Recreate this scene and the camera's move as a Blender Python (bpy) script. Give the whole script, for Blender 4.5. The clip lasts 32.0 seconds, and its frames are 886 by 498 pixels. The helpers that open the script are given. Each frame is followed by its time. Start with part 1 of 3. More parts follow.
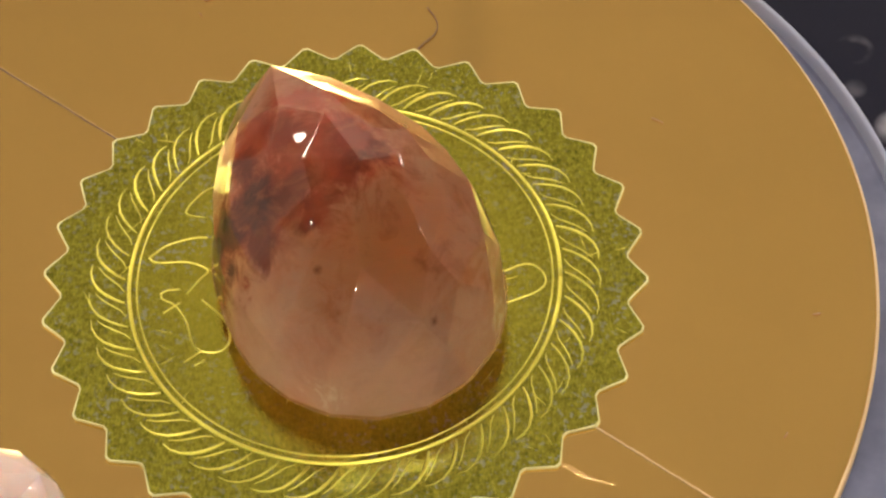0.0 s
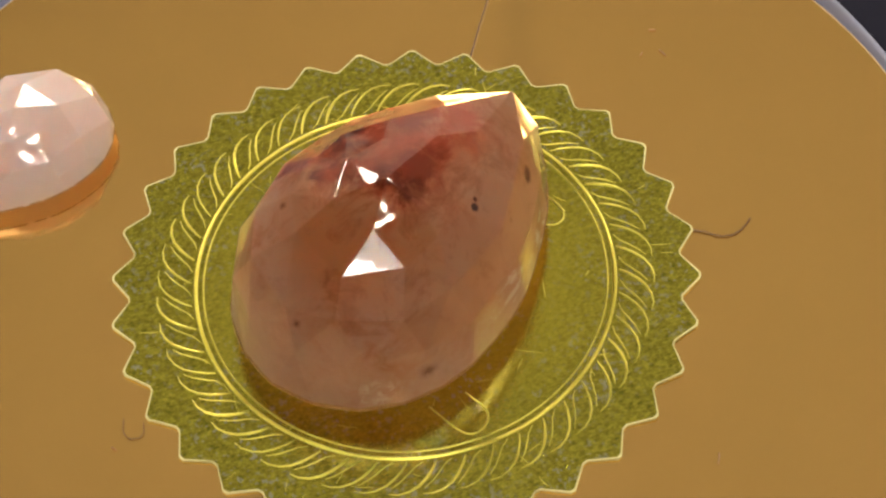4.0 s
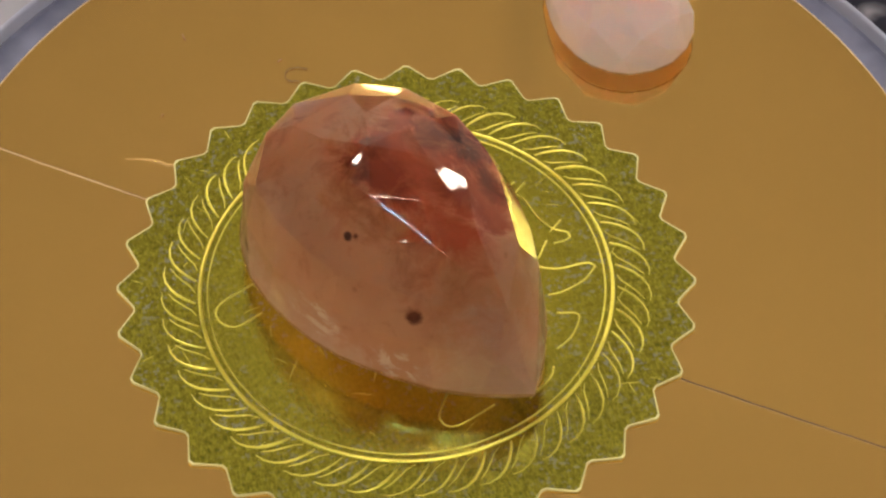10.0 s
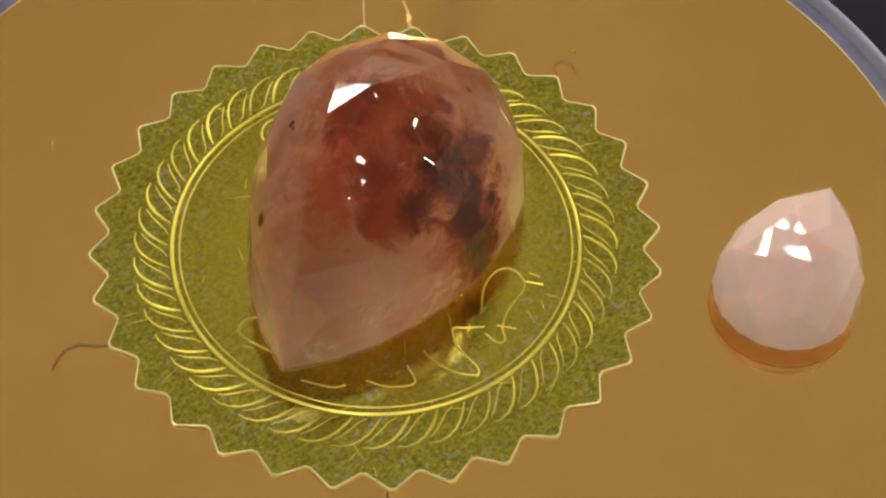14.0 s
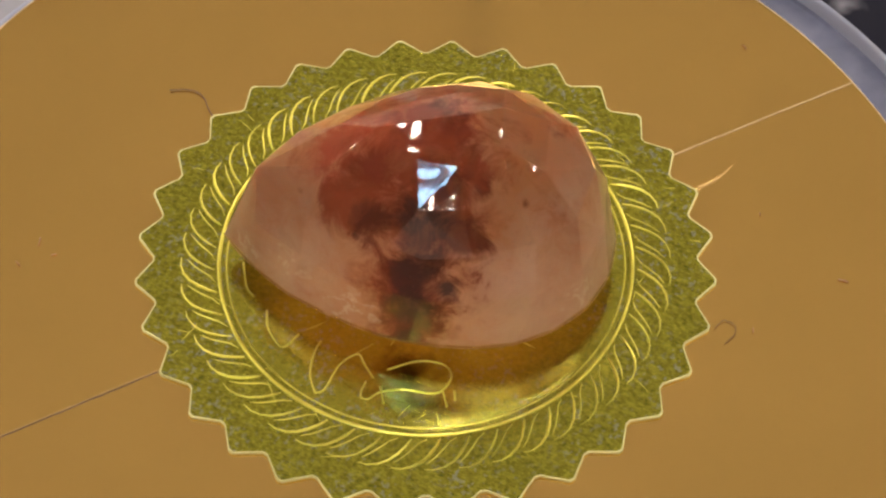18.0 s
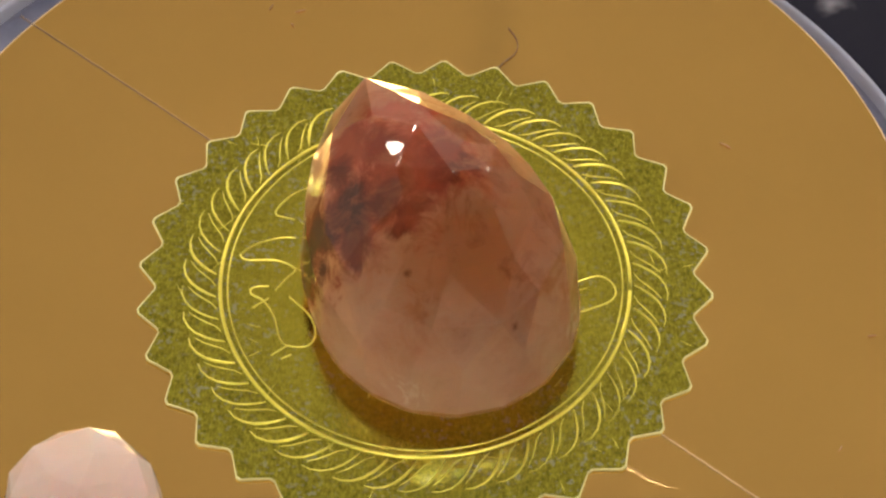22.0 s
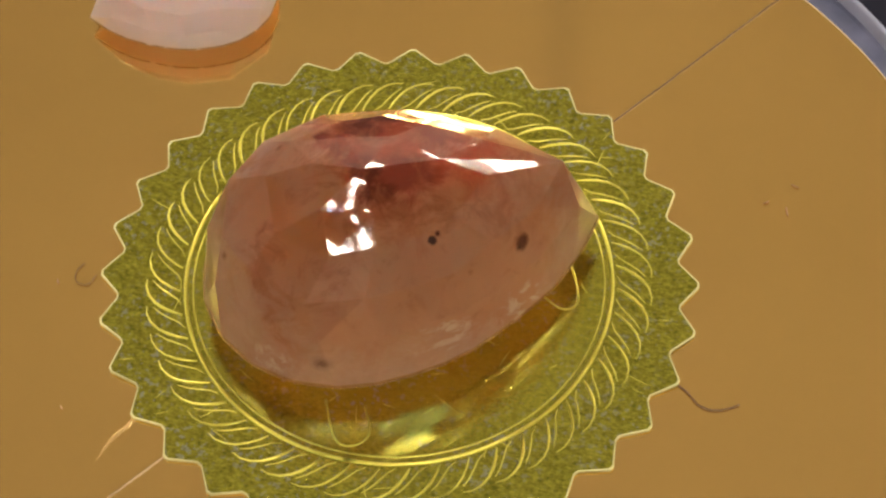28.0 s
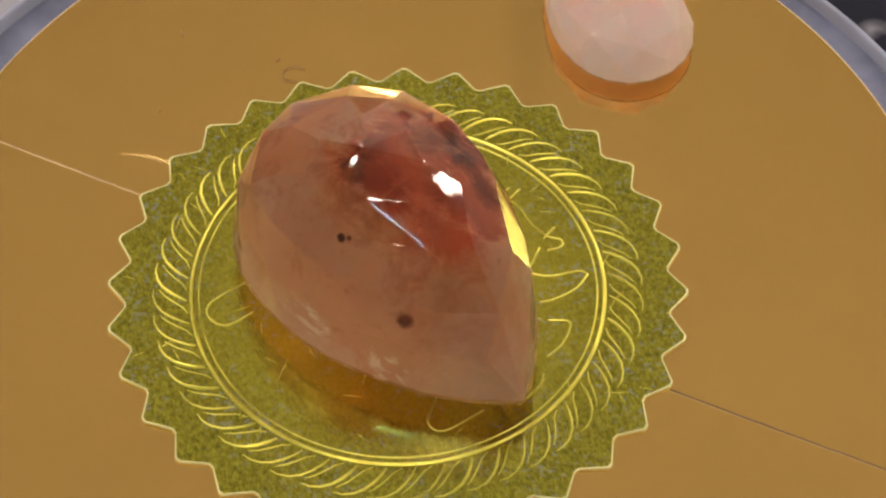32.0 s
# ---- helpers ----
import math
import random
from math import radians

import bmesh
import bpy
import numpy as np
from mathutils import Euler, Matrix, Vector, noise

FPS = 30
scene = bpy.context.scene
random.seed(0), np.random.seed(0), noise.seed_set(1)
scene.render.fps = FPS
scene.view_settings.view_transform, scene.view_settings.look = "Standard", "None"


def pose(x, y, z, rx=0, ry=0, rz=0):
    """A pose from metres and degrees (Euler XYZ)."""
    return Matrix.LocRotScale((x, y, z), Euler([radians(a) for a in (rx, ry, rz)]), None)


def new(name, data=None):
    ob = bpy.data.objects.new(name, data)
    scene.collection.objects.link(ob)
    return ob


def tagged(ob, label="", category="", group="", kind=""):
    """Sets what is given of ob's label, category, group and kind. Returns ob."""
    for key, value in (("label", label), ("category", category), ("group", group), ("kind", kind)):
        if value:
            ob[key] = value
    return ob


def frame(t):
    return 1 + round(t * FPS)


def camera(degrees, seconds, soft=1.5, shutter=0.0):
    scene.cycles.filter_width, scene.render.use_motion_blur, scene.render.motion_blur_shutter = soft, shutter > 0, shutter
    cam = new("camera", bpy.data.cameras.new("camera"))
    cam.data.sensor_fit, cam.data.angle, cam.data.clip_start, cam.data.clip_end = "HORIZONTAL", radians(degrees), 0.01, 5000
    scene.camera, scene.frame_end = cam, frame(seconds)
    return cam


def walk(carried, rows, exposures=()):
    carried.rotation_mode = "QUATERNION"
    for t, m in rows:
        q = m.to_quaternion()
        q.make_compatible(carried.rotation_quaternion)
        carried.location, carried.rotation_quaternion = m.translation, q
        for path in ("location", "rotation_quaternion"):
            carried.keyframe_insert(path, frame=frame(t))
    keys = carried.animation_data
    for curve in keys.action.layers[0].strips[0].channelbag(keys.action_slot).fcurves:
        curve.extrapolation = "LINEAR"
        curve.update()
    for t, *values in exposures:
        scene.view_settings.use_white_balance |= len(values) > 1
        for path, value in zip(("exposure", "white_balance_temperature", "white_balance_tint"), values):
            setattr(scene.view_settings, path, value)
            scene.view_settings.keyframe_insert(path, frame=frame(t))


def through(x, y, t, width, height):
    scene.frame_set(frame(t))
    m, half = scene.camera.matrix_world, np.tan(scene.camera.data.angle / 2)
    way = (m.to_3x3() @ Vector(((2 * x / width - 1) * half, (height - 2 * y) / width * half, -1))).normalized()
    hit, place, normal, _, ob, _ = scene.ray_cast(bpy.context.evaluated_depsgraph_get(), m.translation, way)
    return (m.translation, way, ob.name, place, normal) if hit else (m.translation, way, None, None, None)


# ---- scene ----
cam = camera(22.49, 32.0, soft=2.5)
# ROWS BEGIN
walk(cam, [
    (0, pose(0.00722, -0.10724, 0.15364, 35.414, 1.471, -4.063)),
    (0.5, pose(0.00547, -0.10528, 0.15099, 35.016, 2.010, -3.851)),
    (1, pose(0.00436, -0.10458, 0.15006, 35.239, 1.509, -3.526)),
    (1.5, pose(0.00374, -0.10673, 0.15247, 34.980, 1.282, -3.256)),
    (2, pose(0.00344, -0.10954, 0.15587, 35.140, 1.646, -2.488)),
    (2.5, pose(0.00346, -0.11169, 0.15862, 35.385, 1.343, -2.867)),
    (3, pose(0.00334, -0.11221, 0.15937, 35.415, 1.938, -2.730)),
    (3.5, pose(0.00361, -0.11144, 0.15839, 35.189, 1.916, -3.004)),
    (5.5, pose(0.00613, -0.11428, 0.15846, 35.867, 2.434, -1.545)),
    (6, pose(0.00583, -0.11496, 0.15821, 36.161, 2.740, -1.780)),
    (6.5, pose(0.00488, -0.11520, 0.15726, 36.295, 2.664, -2.058)),
    (7, pose(0.00368, -0.11518, 0.15613, 36.325, 2.209, -1.805)),
    (7.5, pose(0.00283, -0.11539, 0.15545, 36.389, 1.946, -1.719)),
    (8, pose(0.00225, -0.11539, 0.15517, 36.505, 1.256, -1.279)),
    (8.5, pose(0.00169, -0.11517, 0.15536, 36.503, 0.912, -1.379)),
    (9, pose(0.00097, -0.11487, 0.15606, 36.577, 1.176, -1.335)),
    (9.5, pose(0.00032, -0.11488, 0.15732, 36.559, 0.814, -1.709)),
    (10, pose(-0.00042, -0.11510, 0.15883, 36.680, 0.454, -1.184)),
    (10.5, pose(-0.00114, -0.11541, 0.16023, 36.419, -0.118, -1.298)),
    (11, pose(-0.00182, -0.11562, 0.16121, 36.322, -0.355, -1.629)),
    (11.5, pose(-0.00238, -0.11591, 0.16176, 36.219, -0.620, -1.467)),
    (12, pose(-0.00298, -0.11616, 0.16184, 36.243, -0.735, -1.524)),
    (12.5, pose(-0.00357, -0.11602, 0.16146, 36.187, -0.693, -1.220)),
    (13, pose(-0.00375, -0.11556, 0.16108, 35.950, -0.877, -1.728)),
    (13.5, pose(-0.00363, -0.11495, 0.16078, 35.875, -0.709, -2.031)),
    (14, pose(-0.00317, -0.11450, 0.16065, 35.765, -0.863, -2.487)),
    (14.5, pose(-0.00283, -0.11389, 0.16022, 36.102, -0.218, -2.015)),
    (16.5, pose(-0.00120, -0.11160, 0.15792, 36.137, -0.290, -1.979)),
    (17, pose(-0.00122, -0.11104, 0.15746, 36.343, -0.369, -2.312)),
    (17.5, pose(-0.00173, -0.11130, 0.15761, 36.308, -0.017, -2.300)),
    (18, pose(-0.00231, -0.11226, 0.15837, 36.173, -0.205, -2.199)),
    (18.5, pose(-0.00294, -0.11318, 0.15939, 35.888, -0.080, -2.058)),
    (19, pose(-0.00321, -0.11352, 0.16029, 36.313, -0.256, -2.495)),
    (19.5, pose(-0.00306, -0.11407, 0.16147, 36.072, -0.089, -2.626)),
    (20, pose(-0.00232, -0.11396, 0.16203, 35.992, -0.417, -2.281)),
    (20.5, pose(-0.00152, -0.11333, 0.16199, 36.120, 0.138, -1.443)),
    (21, pose(-0.00056, -0.11281, 0.16180, 35.919, -0.013, -1.765)),
    (21.5, pose(0.00020, -0.11271, 0.16186, 35.866, 0.322, -1.802)),
    (22, pose(0.00097, -0.11265, 0.16188, 35.637, 0.033, -1.685)),
    (22.5, pose(0.00147, -0.11239, 0.16167, 35.818, -0.216, -1.464)),
    (23, pose(0.00158, -0.11206, 0.16131, 36.016, 0.025, -1.557)),
    (23.5, pose(0.00155, -0.11137, 0.16046, 35.527, 0.085, -1.773)),
    (24, pose(0.00174, -0.11045, 0.15950, 35.382, -0.318, -1.485)),
    (24.5, pose(0.00223, -0.11021, 0.15912, 35.277, 0.065, -2.064)),
    (26.5, pose(0.00550, -0.10993, 0.15838, 35.145, 0.260, 0.166)),
    (27, pose(0.00612, -0.10967, 0.15771, 35.232, 0.243, -0.218)),
    (27.5, pose(0.00635, -0.10947, 0.15671, 35.539, 0.682, -0.157)),
    (28, pose(0.00628, -0.10985, 0.15586, 35.308, 1.147, -0.074)),
    (28.5, pose(0.00605, -0.11108, 0.15581, 35.800, 1.545, -0.008)),
    (29, pose(0.00579, -0.11241, 0.15590, 35.978, 1.124, 0.063)),
    (29.5, pose(0.00537, -0.11345, 0.15609, 35.981, 0.728, 0.413)),
    (30, pose(0.00481, -0.11393, 0.15622, 36.120, 0.284, 0.186)),
    (30.5, pose(0.00378, -0.11404, 0.15640, 36.451, 0.196, 0.077)),
    (31, pose(0.00254, -0.11408, 0.15676, 36.654, 0.127, 0.360)),
    (31.5, pose(0.00139, -0.11429, 0.15752, 36.339, -0.685, 0.301)),
    (32, pose(0.00005, -0.11477, 0.15884, 36.706, -0.697, 0.297)),
], exposures=((0, 0.64), (3, 0.60), (6, 0.57), (7.5, 0.54), (9, 0.47), (10, 0.46), (12, 0.55), (13, 0.58), (14, 0.44), (16.5, 0.52), (18, 0.55), (22, 0.54), (24, 0.53), (28, 0.56), (32, 0.54)))
# ROWS END

MM = 0.001
SPIN = 16.3494  # degrees a second, clockwise seen from above
TURN0 = -5.809
AXIS = (-2.602, -0.171)  # where the spindle lies under the seal, mm from its centre


def on_table(t, x, y, z=0.0, rz=0.0):
    """Where a thing stands at t that lies on the turning board at x, y, z millimetres from the seal's centre."""
    turn = pose(0, 0, 0, 0, 0, TURN0 - SPIN * t)
    return turn @ pose((x - AXIS[0]) * MM, (y - AXIS[1]) * MM, z * MM, 0, 0, rz)


RIDERS = []  # (thing, x, y, z, rz) of all that turns


def ride(ob, x, y, z=0.0, rz=0.0):
    RIDERS.append((ob, x, y, z, rz))
    return ob


def motions():
    for ob, x, y, z, rz in RIDERS:
        walk(ob, [(t, on_table(t, x, y, z, rz)) for t in range(0, 33)])


# ---- light: a warm ceiling lamp, a cool lamp overhead, pale walls ----
world = bpy.data.worlds.new("world")
scene.world = world
world.use_nodes = True
world.node_tree.nodes["Background"].inputs[0].default_value = (0.5, 0.48, 0.46, 1)
world.node_tree.nodes["Background"].inputs[1].default_value = 0.05


# ---- materials ----
def material(name, color=(0.8, 0.8, 0.8), rough=0.5, metal=0.0, **more):
    m = bpy.data.materials.new(name)
    m.use_nodes = True
    b = m.node_tree.nodes["Principled BSDF"]
    b.inputs["Base Color"].default_value = (*color, 1)
    b.inputs["Roughness"].default_value = rough
    b.inputs["Metallic"].default_value = metal
    for k, v in more.items():
        b.inputs[k.replace("_", " ")].default_value = v
    return m


class Graph:
    """Short hand for a node tree."""

    def __init__(self, m):
        self.t = m.node_tree
        self.b = self.t.nodes["Principled BSDF"]
        self.co = self.t.nodes.new("ShaderNodeTexCoord").outputs["Object"]

    def node(self, kind, **props):
        n = self.t.nodes.new(kind)
        for k, v in props.items():
            setattr(n, k, v)
        return n

    def link(self, a, b):
        self.t.links.new(a, b)

    def noise(self, scale, detail=4.0, rough=0.55, distortion=0.0, co=None):
        n = self.node("ShaderNodeTexNoise")
        n.inputs["Scale"].default_value, n.inputs["Detail"].default_value = scale, detail
        n.inputs["Roughness"].default_value, n.inputs["Distortion"].default_value = rough, distortion
        self.link(co or self.co, n.inputs["Vector"])
        return n.outputs["Fac"]

    def ramp(self, fac, stops):
        n = self.node("ShaderNodeValToRGB")
        e = n.color_ramp.elements
        while len(e) < len(stops):
            e.new(0.5)
        for el, (p, c) in zip(e, stops):
            el.position = p
            el.color = (*c, 1) if len(c) == 3 else c
        self.link(fac, n.inputs[0])
        return n.outputs[0]

    def mix(self, fac, a, b, kind="MIX"):
        n = self.node("ShaderNodeMix", data_type="RGBA", blend_type=kind)
        for s, v in ((n.inputs[0], fac), (n.inputs[6], a), (n.inputs[7], b)):
            if isinstance(v, (int, float)):
                s.default_value = v
            elif isinstance(v, tuple):
                s.default_value = (*v, 1)
            else:
                self.link(v, s)
        return n.outputs[2]

    def math(self, op, a, b=0.0, clamp=False):
        n = self.node("ShaderNodeMath", operation=op, use_clamp=clamp)
        for s, v in ((n.inputs[0], a), (n.inputs[1], b)):
            if isinstance(v, (int, float)):
                s.default_value = v
            else:
                self.link(v, s)
        return n.outputs[0]

    def bump(self, height, strength, distance):
        n = self.node("ShaderNodeBump")
        n.inputs["Strength"].default_value, n.inputs["Distance"].default_value = strength, distance
        self.link(height, n.inputs["Height"])
        self.link(n.outputs[0], self.b.inputs["Normal"])

    def blob(self, x, y, z, rx, ry, rz, edge=None):
        """1 at the point (mm), falling to 0 at the ellipsoid's edge, which the noise makes ragged."""
        m = self.node("ShaderNodeMapping")
        self.link(self.co, m.inputs["Vector"])
        m.vector_type = "POINT"
        m.inputs["Location"].default_value = (-x / rx, -y / ry, -z / rz)
        m.inputs["Scale"].default_value = (1000 / rx, 1000 / ry, 1000 / rz)
        n = self.node("ShaderNodeVectorMath", operation="LENGTH")
        self.link(m.outputs[0], n.inputs[0])
        d = n.outputs["Value"]
        if edge is not None:
            d = self.math("ADD", d, edge)
        return self.math("SUBTRACT", 1.0, d, clamp=True)


def gold_board_material():
    m = material("satin_gold_card", (0.72, 0.47, 0.17), 0.2, 1.0)
    g = Graph(m)
    fine = g.noise(900, 3)
    wide = g.noise(30, 4)
    g.link(g.ramp(wide, [(0.3, (0.77, 0.505, 0.165)), (0.7, (0.82, 0.54, 0.180))]), g.b.inputs["Base Color"])
    g.link(g.ramp(fine, [(0.3, (0.085, 0.085, 0.085)), (0.7, (0.10, 0.10, 0.10))]), g.b.inputs["Roughness"])
    # faint scuffs and dust in the card's gloss
    g.bump(g.math("ADD", g.math("MULTIPLY", g.noise(700, 4, 0.6), 0.02), g.noise(14, 2)), 0.02, 0.0004)
    return m


def foil_material(name, grainy):
    """Thin gold foil; flat fields carry a fine woven grain, raised lines are burnished."""
    m = material(name, (0.8, 0.73, 0.09), 0.2, 1.0)
    g = Graph(m)
    wide = g.noise(260, 5)
    if not grainy:
        g.link(g.ramp(wide, [(0.3, (0.52, 0.47, 0.085)), (0.7, (0.72, 0.64, 0.13))]), g.b.inputs["Base Color"])
        g.b.inputs["Roughness"].default_value = 0.3
        g.bump(g.noise(1400, 4, 0.6), 0.3, 0.00010)
        return m
    streak = g.node("ShaderNodeMapping")
    g.link(g.co, streak.inputs["Vector"])
    streak.inputs["Rotation"].default_value = (0, 0, radians(32))
    streak.inputs["Scale"].default_value = (6000, 2000, 2000)
    linen = g.noise(1.0, 3, 0.6, co=streak.outputs[0])
    pits = g.noise(3000, 3, 0.6)
    grain = g.math("ADD", g.math("MULTIPLY", pits, 1.0), g.math("MULTIPLY", linen, 0.45))
    # the grain's dark and bright sparkle put into the colour as mottling
    grain_sparkle = g.ramp(g.math("ADD", g.math("MULTIPLY", g.noise(2400, 3, 0.6), 0.5), g.math("MULTIPLY", linen, 0.5)), [(0.36, (0.215, 0.235, 0.034)), (0.64, (0.69, 0.65, 0.092))])
    # tiny grey-blue glints of cool light on the grain, painted in, in drifts
    glint_wear = g.math("MULTIPLY", g.ramp(g.noise(2100, 2, 0.5), [(0.58, (0, 0, 0)), (0.64, (1, 1, 1))]), g.ramp(g.noise(140, 3), [(0.42, (0.1, 0.1, 0.1)), (0.62, (1, 1, 1))]))
    away = g.node("ShaderNodeVectorMath", operation="LENGTH")
    g.link(g.co, away.inputs[0])
    rim = g.math("DIVIDE", g.math("SUBTRACT", away.outputs["Value"], 0.012), 0.008, clamp=True)
    grain_sparkle = g.mix(g.math("ADD", 0.3, g.math("MULTIPLY", rim, 0.7)), (0.62, 0.56, 0.07), grain_sparkle)
    g.link(g.mix(g.math("MULTIPLY", glint_wear, 0.6), grain_sparkle, (0.60, 0.64, 0.72)), g.b.inputs["Base Color"])
    g.link(g.ramp(wide, [(0.3, (0.06, 0.06, 0.06)), (0.75, (0.12, 0.12, 0.12))]), g.b.inputs["Roughness"])
    # a little smoother inside the ring
    g.bump(g.math("MULTIPLY", grain, g.math("ADD", 0.62, g.math("MULTIPLY", rim, 0.38))), 0.26, 0.00010)
    return m


def gem_material():
    m = material("milky_pink_quartz", (0.5, 0.3, 0.25), 0.03, IOR=1.54)
    g = Graph(m)
    cloud = g.noise(120, 4, 0.55, 0.2)
    fine = g.noise(620, 5, 0.65, 0.4)
    wisps = g.noise(330, 9, 0.74, 0.8)
    drift = g.noise(150, 4, 0.6, 0.5)
    ragged = g.math("ADD", g.math("MULTIPLY", g.math("SUBTRACT", drift, 0.5), 0.9), g.math("MULTIPLY", g.math("SUBTRACT", wisps, 0.5), 1.9))
    frayed = g.math("MULTIPLY", g.math("SUBTRACT", fine, 0.5), 1.4)
    col = g.ramp(cloud, [(0.28, (0.28, 0.088, 0.032)), (0.5, (0.315, 0.112, 0.047)), (0.75, (0.35, 0.148, 0.074))])

    def stain(col, amount, shade, *where, edge=ragged):
        f = None
        for w in where:
            b = g.blob(*w, edge=edge)
            f = b if f is None else g.math("MAXIMUM", f, b)
        return g.mix(g.math("MULTIPLY", f, amount, clamp=True), col, shade)

    # paler, greyer foot and tip
    col = stain(col, 1.3, (0.42, 0.24, 0.165), (16, -3, 5, 12, 16, 11), (-17, 0, 4, 9, 10, 9), (-13, -7, 7, 7, 7, 8), (4, 11, 2, 15, 5, 6), (9, -9, 7, 8, 6, 9))
    # rusty clouds on the blunt end and over the top
    col = stain(col, 1.1, (0.36, 0.10, 0.028), (9.5, 1.5, 15.5, 6, 6, 5), (8.5, 5, 15, 5, 4, 4), (-6, 3.5, 15.2, 5, 4, 4))
    col = stain(col, 1.5, (0.23, 0.036, 0.015), (-1.5, -1.5, 16.8, 9, 8, 6), (-7, 0, 15.2, 5, 5, 4))
    col = stain(col, 1.6, (0.11, 0.014, 0.007), (0.2, 1.8, 17.4, 4.5, 3.5, 3), (-3.9, -2.6, 15.9, 5, 3.5, 3), (2.6, -0.6, 17.4, 3.5, 3.0, 3), (-6.7, -4.3, 14.0, 3.2, 2.4, 2.4))
    # the thin dark rim of the red cloud
    col = stain(col, 2.2, (0.06, 0.009, 0.005), (2.3, 1.0, 17.9, 1.3, 2.2, 1.5), (3.6, -2.4, 16.8, 1.3, 2.4, 1.6), (4.7, -4.4, 15.8, 1.2, 1.8, 1.5), (1.6, 3.4, 17.4, 1.6, 1.4, 1.4))
    # the dark vein down one flank, in a rusty halo
    col = stain(col, 1.8, (0.16, 0.022, 0.008), (1.4, -3.5, 16.2, 5, 4.5, 4), (-0.5, -7.4, 13.6, 7.5, 5, 5), (-0.6, -9.6, 9.6, 6.5, 4.5, 6), (-0.8, -10.8, 4.6, 4.6, 3.5, 5), (-5.4, -5.4, 13.4, 4.5, 3, 3))
    col = stain(col, 2.0, (0.06, 0.010, 0.006), (1.6, -4.1, 15.9, 2.6, 3.2, 2.6), (0.0, -7.3, 13.8, 4.4, 3.6, 4), (-0.5, -9.4, 10.8, 4.2, 3, 4.4), (-0.8, -10.7, 6.4, 3.2, 2.6, 4), (-1.0, -10.9, 3.2, 2.2, 2.2, 2.6), (3.4, -7.9, 13.4, 2.4, 2, 2.6), (-4.0, -6.4, 13.2, 2.6, 2, 2.2))
    col = stain(col, 2.0, (0.028, 0.008, 0.008), (-0.6, -8.2, 13.0, 2.4, 2.2, 2.6), (-0.2, -7.2, 14.0, 2.6, 2.4, 2.4), (-0.6, -9.0, 11.8, 2.6, 2.2, 3.4), (-0.7, -10.4, 8.0, 2.2, 2, 3.4), (-1.0, -11, 3.4, 1.3, 1.6, 1.6), (2.0, -10.0, 9.6, 1.6, 1.6, 2.2))
    # single dark specks
    for x, y, z, r, dark in ((-9.1, 6.2, 10.7, 0.95, 2.2), (-1.6, 6.8, 14.4, 0.5, 2.2), (-2.1, 6.4, 14.6, 0.32, 1.8), (-10.5, -2.9, 13.2, 0.7, 1.5), (8.6, 10.5, 5.9, 1.1, 0.8), (14.4, 1.8, 11.1, 0.5, 0.8), (-5.6, -6.8, 12.2, 0.5, 1.8), (9.9, -6.6, 9.8, 0.55, 1.6), (8.1, -5.0, 14.4, 0.5, 1.0), (-4.4, 8.6, 11.4, 0.5, 0.8)):
        col = stain(col, dark, (0.025, 0.006, 0.006), (x, y, z, r, r, r), edge=frayed)
    flecks = g.ramp(fine, [(0.58, (0, 0, 0)), (0.72, (1, 1, 1))])
    col = g.mix(g.math("MULTIPLY", flecks, 0.3), col, (0.15, 0.045, 0.022))
    # rusty mottling, thickest towards the top
    rust = g.ramp(g.noise(300, 7, 0.68, 0.6), [(0.50, (0, 0, 0)), (0.66, (1, 1, 1))])
    high = g.blob(2, 1, 15, 17, 13, 11)
    col = g.mix(g.math("MULTIPLY", rust, g.math("ADD", 0.18, g.math("MULTIPLY", high, 0.9)), clamp=True), col, (0.17, 0.040, 0.014))
    # silvery veils of tiny fractures near the girdle
    combed = g.node("ShaderNodeMapping")
    g.link(g.co, combed.inputs["Vector"])
    combed.inputs["Rotation"].default_value = (radians(30), radians(20), radians(40))
    combed.inputs["Scale"].default_value = (260, 1500, 900)
    threads = g.ramp(g.noise(1.0, 5, 0.65, 0.5, co=combed.outputs[0]), [(0.50, (0, 0, 0)), (0.60, (1, 1, 1))])
    veil = None
    for where in ((-1.5, 10.2, 6.0, 3.2, 2.6, 2.6), (-10.5, -5.0, 6.5, 3.0, 2.6, 2.6), (-6.2, -8.8, 5.2, 3.0, 2.4, 2.4), (-9.0, 8.2, 4.6, 3.4, 2.4, 2.2), (13.0, -7.6, 5.0, 2.4, 2.2, 2.2), (12.5, 8.6, 5.0, 2.2, 2.0, 2.0), (-15.0, -2.4, 4.2, 2.6, 2.2, 2.2)):
        b = g.blob(*where, edge=frayed)
        veil = b if veil is None else g.math("MAXIMUM", veil, b)
    col = g.mix(g.math("MULTIPLY", g.math("MULTIPLY", veil, 2.0, clamp=True), g.math("MULTIPLY", threads, 0.75)), col, (0.62, 0.52, 0.42))
    g.link(col, g.b.inputs["Base Color"])
    grey = g.node("ShaderNodeRGBToBW")
    g.link(col, grey.inputs[0])
    unstained = g.math("DIVIDE", g.math("SUBTRACT", grey.outputs[0], 0.012), 0.13, clamp=True)
    milky(g, col, 0.014, g.math("ADD", 0.10, g.math("MULTIPLY", unstained, 0.62)), 0.35, 190)
